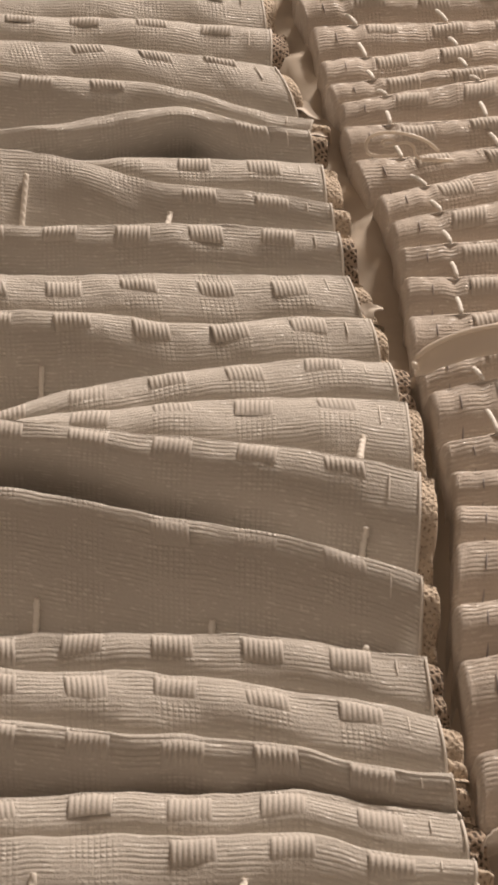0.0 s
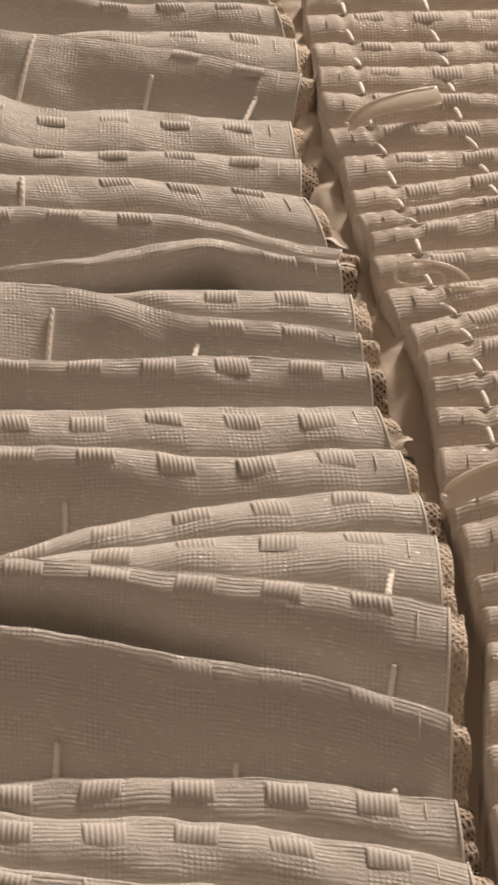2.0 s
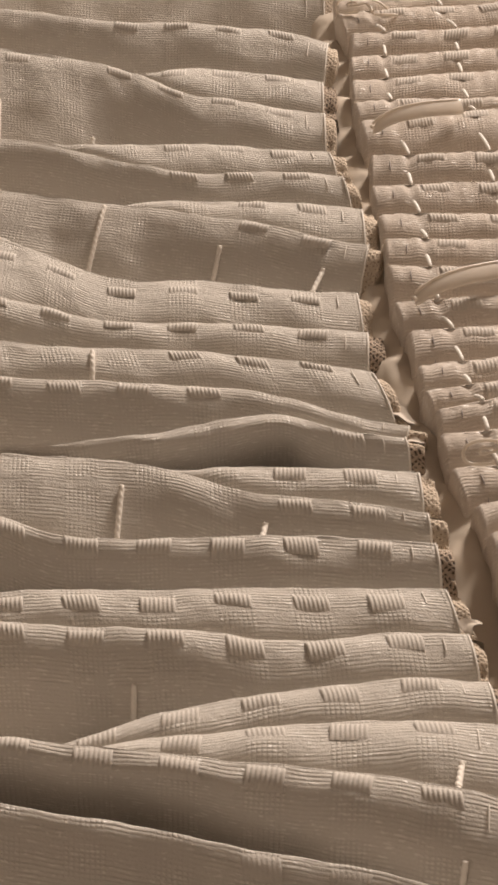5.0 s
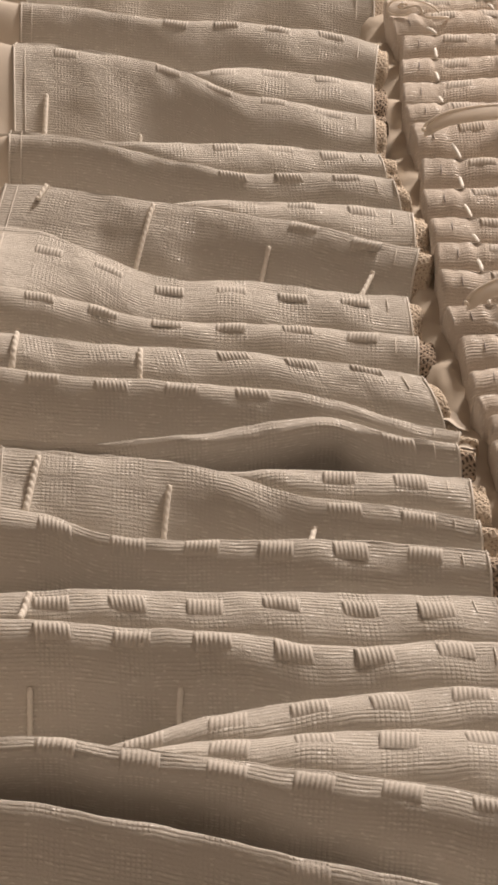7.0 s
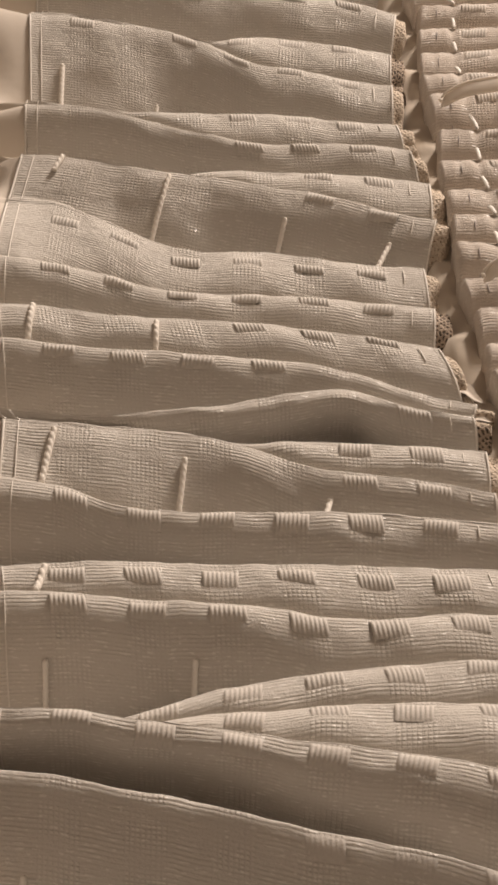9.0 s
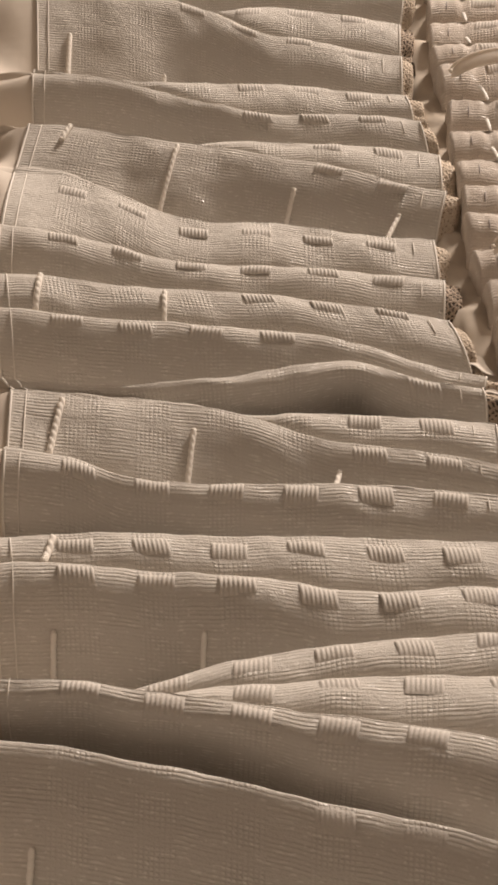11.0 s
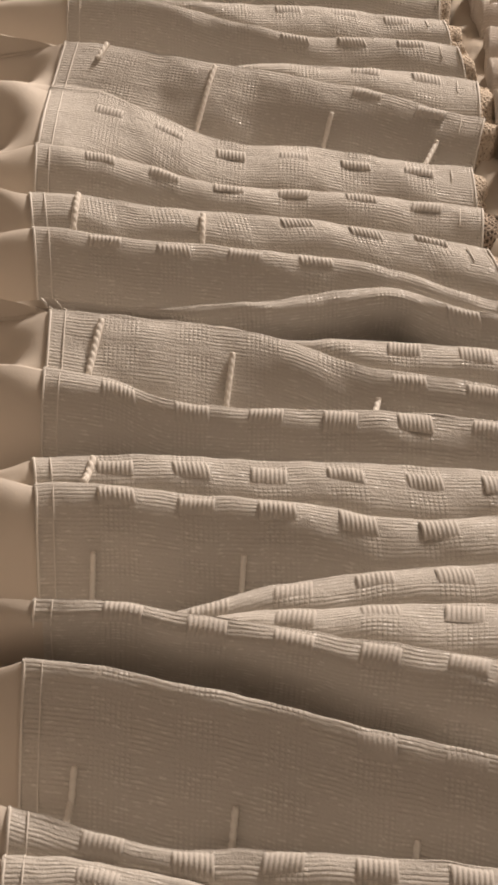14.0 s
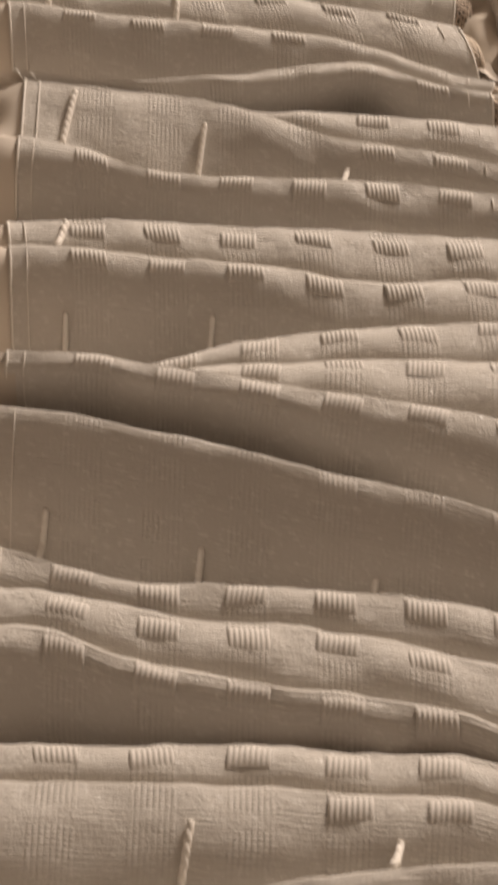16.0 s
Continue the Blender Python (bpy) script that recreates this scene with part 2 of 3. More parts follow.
# ---- the gathered sheet: a surface between neighbouring fold crests ----
class Gathered:
    """Crest lines from far to near; between two crests the cloth drops to a valley and rises steeply to the next."""

    def __init__(self, seed):
        self.rows, self.seed = [], seed

    def crest(self, j, u):
        """Points of crest j at the shares u of the tape's width."""
        x0, x1, z, ys, *_ = self.rows[j]
        k = np.linspace(0, 1, len(ys))
        uu = np.clip(u, 0, 1)
        # smooth through the knots
        i = np.clip((uu * (len(ys) - 1)).astype(int), 0, len(ys) - 2)
        f = uu * (len(ys) - 1) - i
        y = np.asarray(ys, float)
        g = np.gradient(y)
        h00, h10, h01, h11 = 2 * f**3 - 3 * f**2 + 1, f**3 - 2 * f**2 + f, -2 * f**3 + 3 * f**2, f**3 - f**2
        yy = h00 * y[i] + h10 * g[i] + h01 * y[i + 1] + h11 * g[i + 1]
        xx = x0 + (x1 - x0) * u
        ph = self.seed + 1.7 * j
        yy = yy + 0.00015 * np.sin(u * 41 + ph * 3) + 0.00008 * np.sin(u * 97 + ph * 5)
        zz = z + 0.0003 * np.sin(u * 17 + ph) + 0.00012 * np.sin(u * 61 + 2 * ph)
        past = np.clip(-u, 0, 1) / 0.55
        yy = yy + past * (0.012 * np.sin(ph * 1.1) + 0.009 * np.sin(past * 4 + ph))
        zz = zz + past * (0.006 * np.sin(ph * 0.8 + 1) - 0.004) + 0.0065 * np.sin(np.pi * np.clip(past * 1.6, 0, 1)) * np.sin(ph * 2.1)
        return np.stack([xx, yy, zz + 0 * xx], -1)

    def point(self, j, u, s, soften=None):
        """Points of the strip in front of crest j: u along the fold, s from this crest to the next."""
        u, s = np.broadcast_arrays(np.asarray(u, float), np.asarray(s, float))
        a, b = self.crest(j, u), self.crest(j + 1, u)
        deep, flat = self.rows[j][4:6]
        if isinstance(deep, tuple):
            deep = deep[0] + (deep[1] - deep[0]) * np.clip(u * 1.6 - 0.1, 0, 1)
        if isinstance(flat, tuple):
            flat = flat[0] + (flat[1] - flat[0]) * np.clip(u * 2.2 - 1.0, 0, 1)
        gap = np.maximum(a[..., 1] - b[..., 1], 0.0008)
        back = np.clip(0.0032 / gap, 0.07, 0.34)
        sv = 1 - back
        d = np.minimum(deep * gap * sv, 0.052)
        tuck = self.rows[j][6] if len(self.rows[j]) > 6 else 1.0
        if isinstance(tuck, tuple):
            tuck = np.interp(u, np.linspace(0, 1, len(tuck)), tuck)
        q = np.clip(s / (sv * tuck), 0, 1)
        r = np.clip((s - sv) / back, 0, 1)
        under = np.clip((0.66 - tuck) / 0.16, 0, 1) + 0 * u
        bulge = 2.5 + 2.0 * under
        tubey = 1 - np.maximum(1 - (q * 0.985) ** bulge, 0) ** (1 / bulge)
        tubey = tubey / (1 - (1 - 0.985**bulge) ** (1 / bulge))
        edge = np.minimum((0.0038 + 0.022 * (1 - flat)) / gap, 0.6)
        facey = (np.sqrt(q * q + edge * edge) - edge) / (np.sqrt(1 + edge * edge) - edge)
        facey = 1 - (1 - facey) ** 0.75
        front = (1 - flat) * tubey + flat * facey
        rear = 1 - np.sqrt(np.maximum(1 - (1 - r) ** 2, 0))
        drop = np.where(s <= sv, front, rear)
        if soften is not None:
            d = d * soften
        sag = 0.0006 * np.sin(3.1 * u * 7 + j * 2.3) * np.sin(np.pi * np.clip(q, 0, 1)) * np.clip(gap / 0.02, 0, 1.6)
        p = a + (b - a) * s[..., None]
        p[..., 2] = p[..., 2] - d * drop + sag
        # where the fold tucks under, its face leans back beneath the crest
        p[..., 1] = p[..., 1] + CAVES.get(j, 0.6) * under * gap * drop * np.sin(np.pi * np.clip(q * 0.75, 0, 1))
        return p

    def normal(self, j, u, s):
        e = 1e-3
        du = self.point(j, u + e, s) - self.point(j, u - e, s)
        ds = self.point(j, u, np.minimum(s + e, 1)) - self.point(j, u, np.maximum(s - e, 0))
        n = np.cross(ds, du)
        n /= np.linalg.norm(n, axis=-1)[..., None] + 1e-12
        return n * np.sign(n[..., 2:3] + 1e-9)


left = Gathered(0.4)
BLOCKS, CORDS = [], []


def crest(x0, x1, z, ys, deep, flat, tuck, blocks, cords):
    left.rows.append((x0 / 1000, x1 / 1000, z / 1000, [y / 1000 for y in ys], deep, flat, tuck))
    BLOCKS.append(blocks)
    CORDS.append(cords)


# fold crests in millimetres: both ends, height, line, depth, flatness, share of the gap before the fold tucks under; woven blocks (columns, start, end); cords (share of width, start, end)
crest(-99.3, 64.0, 0.0, (580.0, 578.6, 577.2, 573.9, 570.3, 566.4, 560.7, 555.0, 544.3), 0.8, 0.7, 1.0, ((), 0, 0), ())
crest(-99.3, 63.0, 0.0, (521.8, 521.0, 520.2, 517.3, 513.8, 510.0, 504.6, 498.8, 490.8), 0.9, 0.85, 1.0, ((), 0, 0), ())
crest(-99.3, 59.8, 0.0, (467.9, 464.4, 456.8, 451.2, 448.1, 446.6, 442.1, 437.6, 423.2), 1.15, (0.8, 0.3), (0.9, 0.85, 1.0), ((2, 3, 4, 5), 0.04, 0.22), ())
crest(-98.2, 54.6, 0.0, (423.2, 421.0, 414.4, 406.6, 394.7, 400.6, 397.3, 391.0, 384.5), 0.75, 0.0, 1.0, ((3, 4, 5), 0.1, 0.45), ())
crest(-99.3, 53.2, 0.0, (421.2, 419.2, 412.7, 405.1, 393.7, 376.0, 368.7, 360.6, 356.2), 1.15, (0.9, 0.2), 1.0, ((0, 2, 3, 4, 5), 0.06, 0.3), ((0.085, 0.3, 0.92), (0.35, 0.45, 0.93), (0.65, 0.5, 0.95)))
crest(-94.7, 52.1, 0.0, (338.8, 336.3, 330.4, 329.6, 329.6, 328.7, 326.8, 323.8, 320.5), 0.75, 0.0, 1.0, ((3, 4, 5), 0.1, 0.45), ())
crest(-95.1, 55.9, 0.0, (336.7, 334.1, 328.0, 318.6, 310.4, 303.3, 305.0, 303.7, 299.5), 1.25, (0.85, 0.3), (0.8, 0.9, 1.0), ((3, 4, 5), 0.06, 0.4), ())
crest(-93.7, 61.3, 0.0, (292.0, 290.1, 284.9, 278.4, 281.4, 281.7, 280.3, 277.7, 273.8), 0.75, 0.05, 1.0, ((4, 5), 0.1, 0.45), ())
crest(-92.9, 61.0, 2.0, (289.8, 287.9, 282.6, 276.1, 272.4, 266.1, 259.7, 250.2, 242.8), (0.03, 1.05), (0.85, 0.4), 1.0, ((4, 5), 0.04, 0.22), ((0.095, 0.0, 0.34), (0.36, 0.05, 0.75), (0.648, 0.33, 0.92), (0.895, 0.42, 0.95)))
crest(-96.9, 54.9, -5.0, (266.0, 264.0, 251.0, 237.0, 231.4, 230.7, 227.0, 222.5, 219.9), (0.10, 0.6), 0.05, 1.0, ((0, 1, 2, 3, 4, 5), 0.3, 0.5), ())
crest(-98.9, 56.1, -4.0, (226.6, 221.1, 214.0, 204.9, 200.4, 200.3, 198.8, 194.9, 192.1), 1.25, 0.5, (0.85, 0.95, 1.0), ((0, 1, 2, 3, 4, 5), 0.02, 0.3), ())
crest(-97.9, 54.5, 0.0, (187.2, 186.4, 182.5, 179.2, 177.5, 176.3, 171.6, 167.0, 162.3), 0.75, 0.05, 1.0, ((3, 4, 5), 0.06, 0.42), ((0.1, 0.03, 0.8), (0.37, 0.15, 0.8)))
crest(-95.1, 63.7, 0.0, (166.7, 164.1, 160.2, 158.3, 156.2, 153.3, 147.0, 136.7, 129.1), 1.25, (0.9, 0.3), 1.0, ((0, 1, 2, 3), 0.04, 0.24), ((0.11, 0.5, 0.95),))
crest(-89.4, 61.2, 2.0, (124.0, 120.6, 119.6, 123.6, 126.6, 132.0, 134.2, 124.7, 119.4), (0.5, 2.8), 0.0, (1.0, 0.8, 0.56, 0.5, 0.95), ((5,), 0.08, 0.35), ())
crest(-85.7, 63.9, 0.0, (120.8, 118.3, 115.7, 113.2, 107.3, 109.2, 108.4, 106.3, 104.2), 0.8, 0.0, 1.0, ((4, 5), 0.1, 0.45), ())
crest(-85.8, 64.1, 1.0, (118.6, 116.1, 113.5, 111.0, 105.1, 95.4, 90.5, 87.3, 82.3), (0.25, 1.05), (0.8, 0.1), 1.0, ((4, 5), 0.06, 0.42), ((0.1, 0.08, 0.8), (0.37, 0.22, 0.9), (0.66, 0.45, 0.9)))
crest(-85.6, 65.1, -1.0, (91.0, 87.5, 77.5, 74.8, 75.2, 74.9, 74.1, 72.5, 68.8), (2.4, 1.0), 0.0, (0.64, 0.66, 0.8, 1.0, 1.0), ((0, 1, 2, 3, 4, 5), 0.12, 0.5), ())
crest(-86.1, 66.1, -4.0, (53.2, 54.8, 55.4, 54.8, 54.2, 54.0, 53.7, 52.6, 51.3), 0.55, 0.0, 1.0, ((0, 1, 2, 3, 4, 5), 0.2, 0.6), ((0.105, 0.1, 0.9),))
crest(-84.2, 69.8, -3.0, (40.1, 40.1, 38.1, 36.4, 34.3, 30.3, 29.7, 31.5, 30.2), (1.05, 0.8), (0.6, 0.1), (0.62, 0.6, 0.9, 1.0), ((0, 1, 2, 3, 4, 5), 0.05, 0.22), ((0.095, 0.3, 0.85), (0.368, 0.34, 0.85)))
crest(-80.3, 71.9, 0.0, (-12.9, -14.6, -12.2, -4.2, 1.6, 5.4, 7.2, 9.7, 7.0), 0.75, 0.0, 1.0, ((1, 2, 3, 4, 5), 0.12, 0.55), ())
crest(-79.9, 73.5, 3.0, (-15.1, -15.7, -19.1, -15.2, -13.2, -11.5, -10.4, -10.7, -13.5), 0.75, 0.0, 1.0, ((2, 3, 4, 5), 0.04, 0.4), ((0.905, 0.5, 0.96),))
crest(-79.7, 71.9, 8.0, (-17.3, -17.8, -21.3, -24.1, -28.6, -31.4, -34.5, -39.6, -46.3), (1.8, 1.0), 0.0, (0.5, 0.5, 0.62, 0.95), ((0, 1, 2, 3, 4, 5), 0.03, 0.36), ((0.09, 0.5, 0.86), (0.365, 0.55, 0.86), (0.655, 0.6, 0.87), (0.905, 0.5, 0.92)))
crest(-80.8, 67.7, 5.0, (-36.5, -38.5, -42.8, -47.5, -53.7, -58.8, -63.8, -71.2, -80.0), 1.2, (0.97, 0.6), 1.0, ((3, 4, 5), 0.07, 0.25), ((0.085, 0.4, 0.96), (0.355, 0.45, 0.96), (0.65, 0.55, 0.96), (0.902, 0.66, 0.97)))
crest(-80.8, 66.0, -1.0, (-78.5, -84.3, -90.0, -90.1, -90.3, -91.7, -93.6, -97.7, -101.7), 0.45, 0.0, 1.0, ((0, 1, 2, 3, 4, 5), 0.06, 0.5), ())
crest(-80.8, 66.2, -1.5, (-94.0, -94.7, -99.6, -102.7, -103.1, -105.9, -110.1, -114.2, -121.0), 0.5, 0.0, 1.0, ((0, 1, 2, 3, 4, 5), 0.05, 0.42), ())
crest(-80.8, 66.6, -0.5, (-105.9, -107.5, -115.1, -119.0, -122.7, -124.5, -127.6, -134.6, -138.2), (1.9, 0.9), 0.0, (0.64, 0.66, 0.85, 1.0), ((0, 1, 2, 3, 4, 5), 0.06, 0.48), ((0.1, 0.5, 0.85), (0.36, 0.55, 0.85)))
crest(-80.8, 67.7, -4.0, (-137.6, -137.5, -137.3, -136.7, -136.9, -138.4, -138.5, -144.0, -147.0), 0.75, 0.0, 1.0, ((0, 1, 2, 3, 4, 5), 0.06, 0.55), ())
crest(-80.8, 67.8, 0.0, (-151.0, -150.9, -150.8, -151.0, -151.1, -152.5, -152.9, -158.7, -162.1), 0.8, 0.4, 1.0, ((3, 4, 5), 0.04, 0.3), ((0.345, 0.3, 0.9), (0.65, 0.5, 0.95)))
crest(-80.8, 67.0, 2.0, (-185.8, -185.3, -183.1, -180.3, -176.3, -173.4, -171.0, -170.4, -170.4), 0.7, 0.2, 1.0, ((), 0, 0), ())
crest(-80.8, 67.0, 0.0, (-197.7, -197.3, -195.2, -192.6, -189.6, -186.6, -183.8, -183.0, -183.0), 0.7, 0.2, 1.0, ((), 0, 0), ())
crest(-80.8, 67.0, -3.0, (-206.0, -205.8, -204.3, -201.8, -199.2, -196.8, -194.4, -193.8, -193.8), 0.5, 0.2, 1.0, ((), 0, 0), ())
right = Gathered(2.9)


def crest_two(x, y, slope):
    """A crest of the second curtain: its end and its slope."""
    n = len(right.rows)
    run = 0.15
    bend = 0.0012 * math.sin(n * 2.1)
    right.rows.append((x / 1000, x / 1000 + run, 0.004 + 0.0016 * math.sin(n * 1.3), [y / 1000 + slope * run * k / 4 + bend * math.sin(k * 1.6 + n) for k in range(5)], 0.8, 0.12, 0.82))


crest_two(64.2, 464.4, 0.134)
crest_two(64.6, 443.1, 0.157)
crest_two(68.4, 423.2, 0.082)
crest_two(66.7, 402.8, 0.117)
crest_two(65.4, 381.6, 0.114)
crest_two(64.4, 356.4, 0.077)
crest_two(65.1, 336.0, 0.179)
crest_two(66.5, 307.7, 0.051)
crest_two(65.1, 288.1, 0.003)
crest_two(65.7, 264.3, -0.012)
crest_two(65.7, 242.9, -0.011)
crest_two(64.5, 220.6, -0.011)
crest_two(64.8, 199.2, 0.073)
crest_two(68.0, 181.4, 0.080)
crest_two(68.6, 160.5, 0.171)
crest_two(68.8, 142.4, 0.207)
crest_two(71.7, 130.7, 0.286)
crest_two(71.0, 117.0, 0.156)
crest_two(72.7, 101.8, 0.151)
crest_two(77.8, 82.0, 0.290)
crest_two(79.6, 67.4, 0.259)
crest_two(80.0, 52.0, 0.160)
crest_two(80.0, 40.3, 0.082)
crest_two(78.8, 23.3, 0.072)
crest_two(77.9, 2.9, 0.257)
crest_two(79.0, -12.7, 0.263)
crest_two(79.6, -31.6, 0.248)
crest_two(80.9, -42.5, 0.072)
crest_two(79.7, -54.6, 0.020)
crest_two(77.4, -69.7, 0.055)
crest_two(73.2, -90.8, 0.124)
crest_two(72.0, -108.0, 0.090)
crest_two(71.6, -134.4, 0.208)
crest_two(70.0, -157.1, 0.348)

# ---- setting ----
def slab(name, x0, x1, y0, y1, z0, z1, material, label, category):
    bm = bmesh.new()
    bmesh.ops.create_cube(bm, size=1)
    for v in bm.verts:
        v.co = ((x0 + x1) / 2 + v.co.x * (x1 - x0), (y0 + y1) / 2 + v.co.y * (y1 - y0), (z0 + z1) / 2 + v.co.z * (z1 - z0))
    return tagged(part(name, bm, material, None, label, False), label, category, kind="structure")


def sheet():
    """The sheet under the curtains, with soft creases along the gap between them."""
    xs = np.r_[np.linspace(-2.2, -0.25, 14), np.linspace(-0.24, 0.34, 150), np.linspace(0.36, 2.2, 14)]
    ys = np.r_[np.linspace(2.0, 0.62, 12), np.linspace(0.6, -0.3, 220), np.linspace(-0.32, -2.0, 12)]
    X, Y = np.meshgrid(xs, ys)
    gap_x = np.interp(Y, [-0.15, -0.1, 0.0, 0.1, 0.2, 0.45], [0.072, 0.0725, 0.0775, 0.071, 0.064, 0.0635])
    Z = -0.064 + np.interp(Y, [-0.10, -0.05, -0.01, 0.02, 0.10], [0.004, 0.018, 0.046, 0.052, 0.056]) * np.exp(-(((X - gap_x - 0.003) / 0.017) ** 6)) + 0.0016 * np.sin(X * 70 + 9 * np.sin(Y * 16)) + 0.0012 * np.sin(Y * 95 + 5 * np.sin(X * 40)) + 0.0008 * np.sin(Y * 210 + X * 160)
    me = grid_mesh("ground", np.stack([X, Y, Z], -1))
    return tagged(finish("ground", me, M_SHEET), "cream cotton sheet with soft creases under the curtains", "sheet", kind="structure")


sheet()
slab("wall_north", -2.2, 2.2, 4.2, 4.3, -0.075, 2.5, M_WALL, "plain cream painted wall", "wall")
slab("wall_south", -2.2, 2.2, -2.1, -2.0, -0.075, 2.5, M_WALL, "plain cream painted wall", "wall")
slab("wall_east", 2.2, 2.3, -2.1, 4.3, -0.075, 2.5, M_WALL, "plain cream painted wall", "wall")
slab("wall_west", -2.3, -2.2, -2.1, 4.3, -0.075, 2.5, M_WALL, "plain cream painted wall", "wall")
slab("ceiling", -2.3, 2.3, -2.1, 4.3, 2.5, 2.6, M_WALL, "plain cream painted ceiling", "ceiling")
slab("floor", -2.2, 2.2, -2.0, 4.2, -0.13, -0.075, M_WALL, "pale floor under the cream sheet", "floor")

# ---- the curtain with the wide heading tape ----
curtain = tagged(new("gathered_curtain"), "cream curtain with gathered woven heading tape, lying on a sheet", "curtain")
NU = 190
rng = random.Random(5)


def arc(pts):
    return np.concatenate([np.zeros((1, pts.shape[1])), np.cumsum(np.linalg.norm(np.diff(pts, axis=0), axis=2), axis=0)])


WAVES = [(rng.uniform(0.004, 0.022), rng.uniform(0, math.pi), rng.uniform(0, 7)) for _ in range(26)]


def crumple(x, v):
    """Small uneven swellings of handled cloth, from many crossing waves."""
    out = 0 * x
    for long, turn, ph in WAVES:
        out = out + 0.0030 * long * np.sin((x * math.cos(turn) * 0.7 + v * math.sin(turn)) * 2 * math.pi / long + ph)
    return out


SHADED = (18, 21, 22, 25)   # rows whose cords lie against the cloth, deep in the fold; their shade is put into the cord colour
FLATTENED = {22: 0.3, 4: 0.6, 3: 0.6, 5: 0.7}   # rows whose blocks are pulled flat


def weave_block(g, j, ua, ub, start, long, tall, fold, material):
    """A pocket of floating yarns: a low vault over the tape, open at both ends, with a ridge for each yarn."""
    ribs, n = 8, 12
    ss = np.linspace(0, 0.97, 160)
    line = g.point(j, np.full(160, (ua + ub) / 2), ss)
    run = np.r_[0, np.cumsum(np.linalg.norm(np.diff(line, axis=0), axis=1))]
    a0 = np.interp(min(start, 0.3), ss, run) * (0.5 if j in (9, 17) and g is left else 0.0) + rng.uniform(0.0001, 0.0009)
    a1 = min(a0 + long * rng.uniform(0.82, 1.18), run[-1] * 0.92)
    bu = np.linspace(ua, ub, ribs * 4 + 1) + rng.uniform(-0.003, 0.003)
    skew = rng.uniform(-0.0003, 0.0003)
    w = np.linspace(0, 1, n)[:, None]
    arcs = a0 + (a1 - a0) * w + skew * np.linspace(-1, 1, ribs * 4 + 1)[None]
    BU = bu[None] + 0.004 * (w - 0.5) * rng.uniform(-1.5, 1.5)
    BS = np.interp(np.maximum(arcs, 0.0001), run, ss)
    rib = np.abs(np.sin(np.pi * np.linspace(0, ribs, ribs * 4 + 1)))[None] ** 0.7
    loose = np.repeat(np.array([rng.uniform(0.86, 1.12) for _ in range(ribs)] + [1.0]), 4)[:ribs * 4 + 1][None]
    vault = np.sin(np.pi * (0.02 + 0.96 * w ** 0.8)) ** 0.8
    ends = 0.62 + 0.38 * np.sin(np.pi * np.linspace(0, 1, ribs * 4 + 1))[None] ** 0.5
    lift = -0.00012 + tall * rng.uniform(0.8, 1.15) * vault * (0.00075 * ends * loose + 0.00042 * rib)
    BP = g.point(j, BU, BS) + g.normal(j, BU, BS) * lift[..., None]
    finish("weave_block", grid_mesh("weave_block", BP), material, fold, "raised ribbed block of floating yarns")


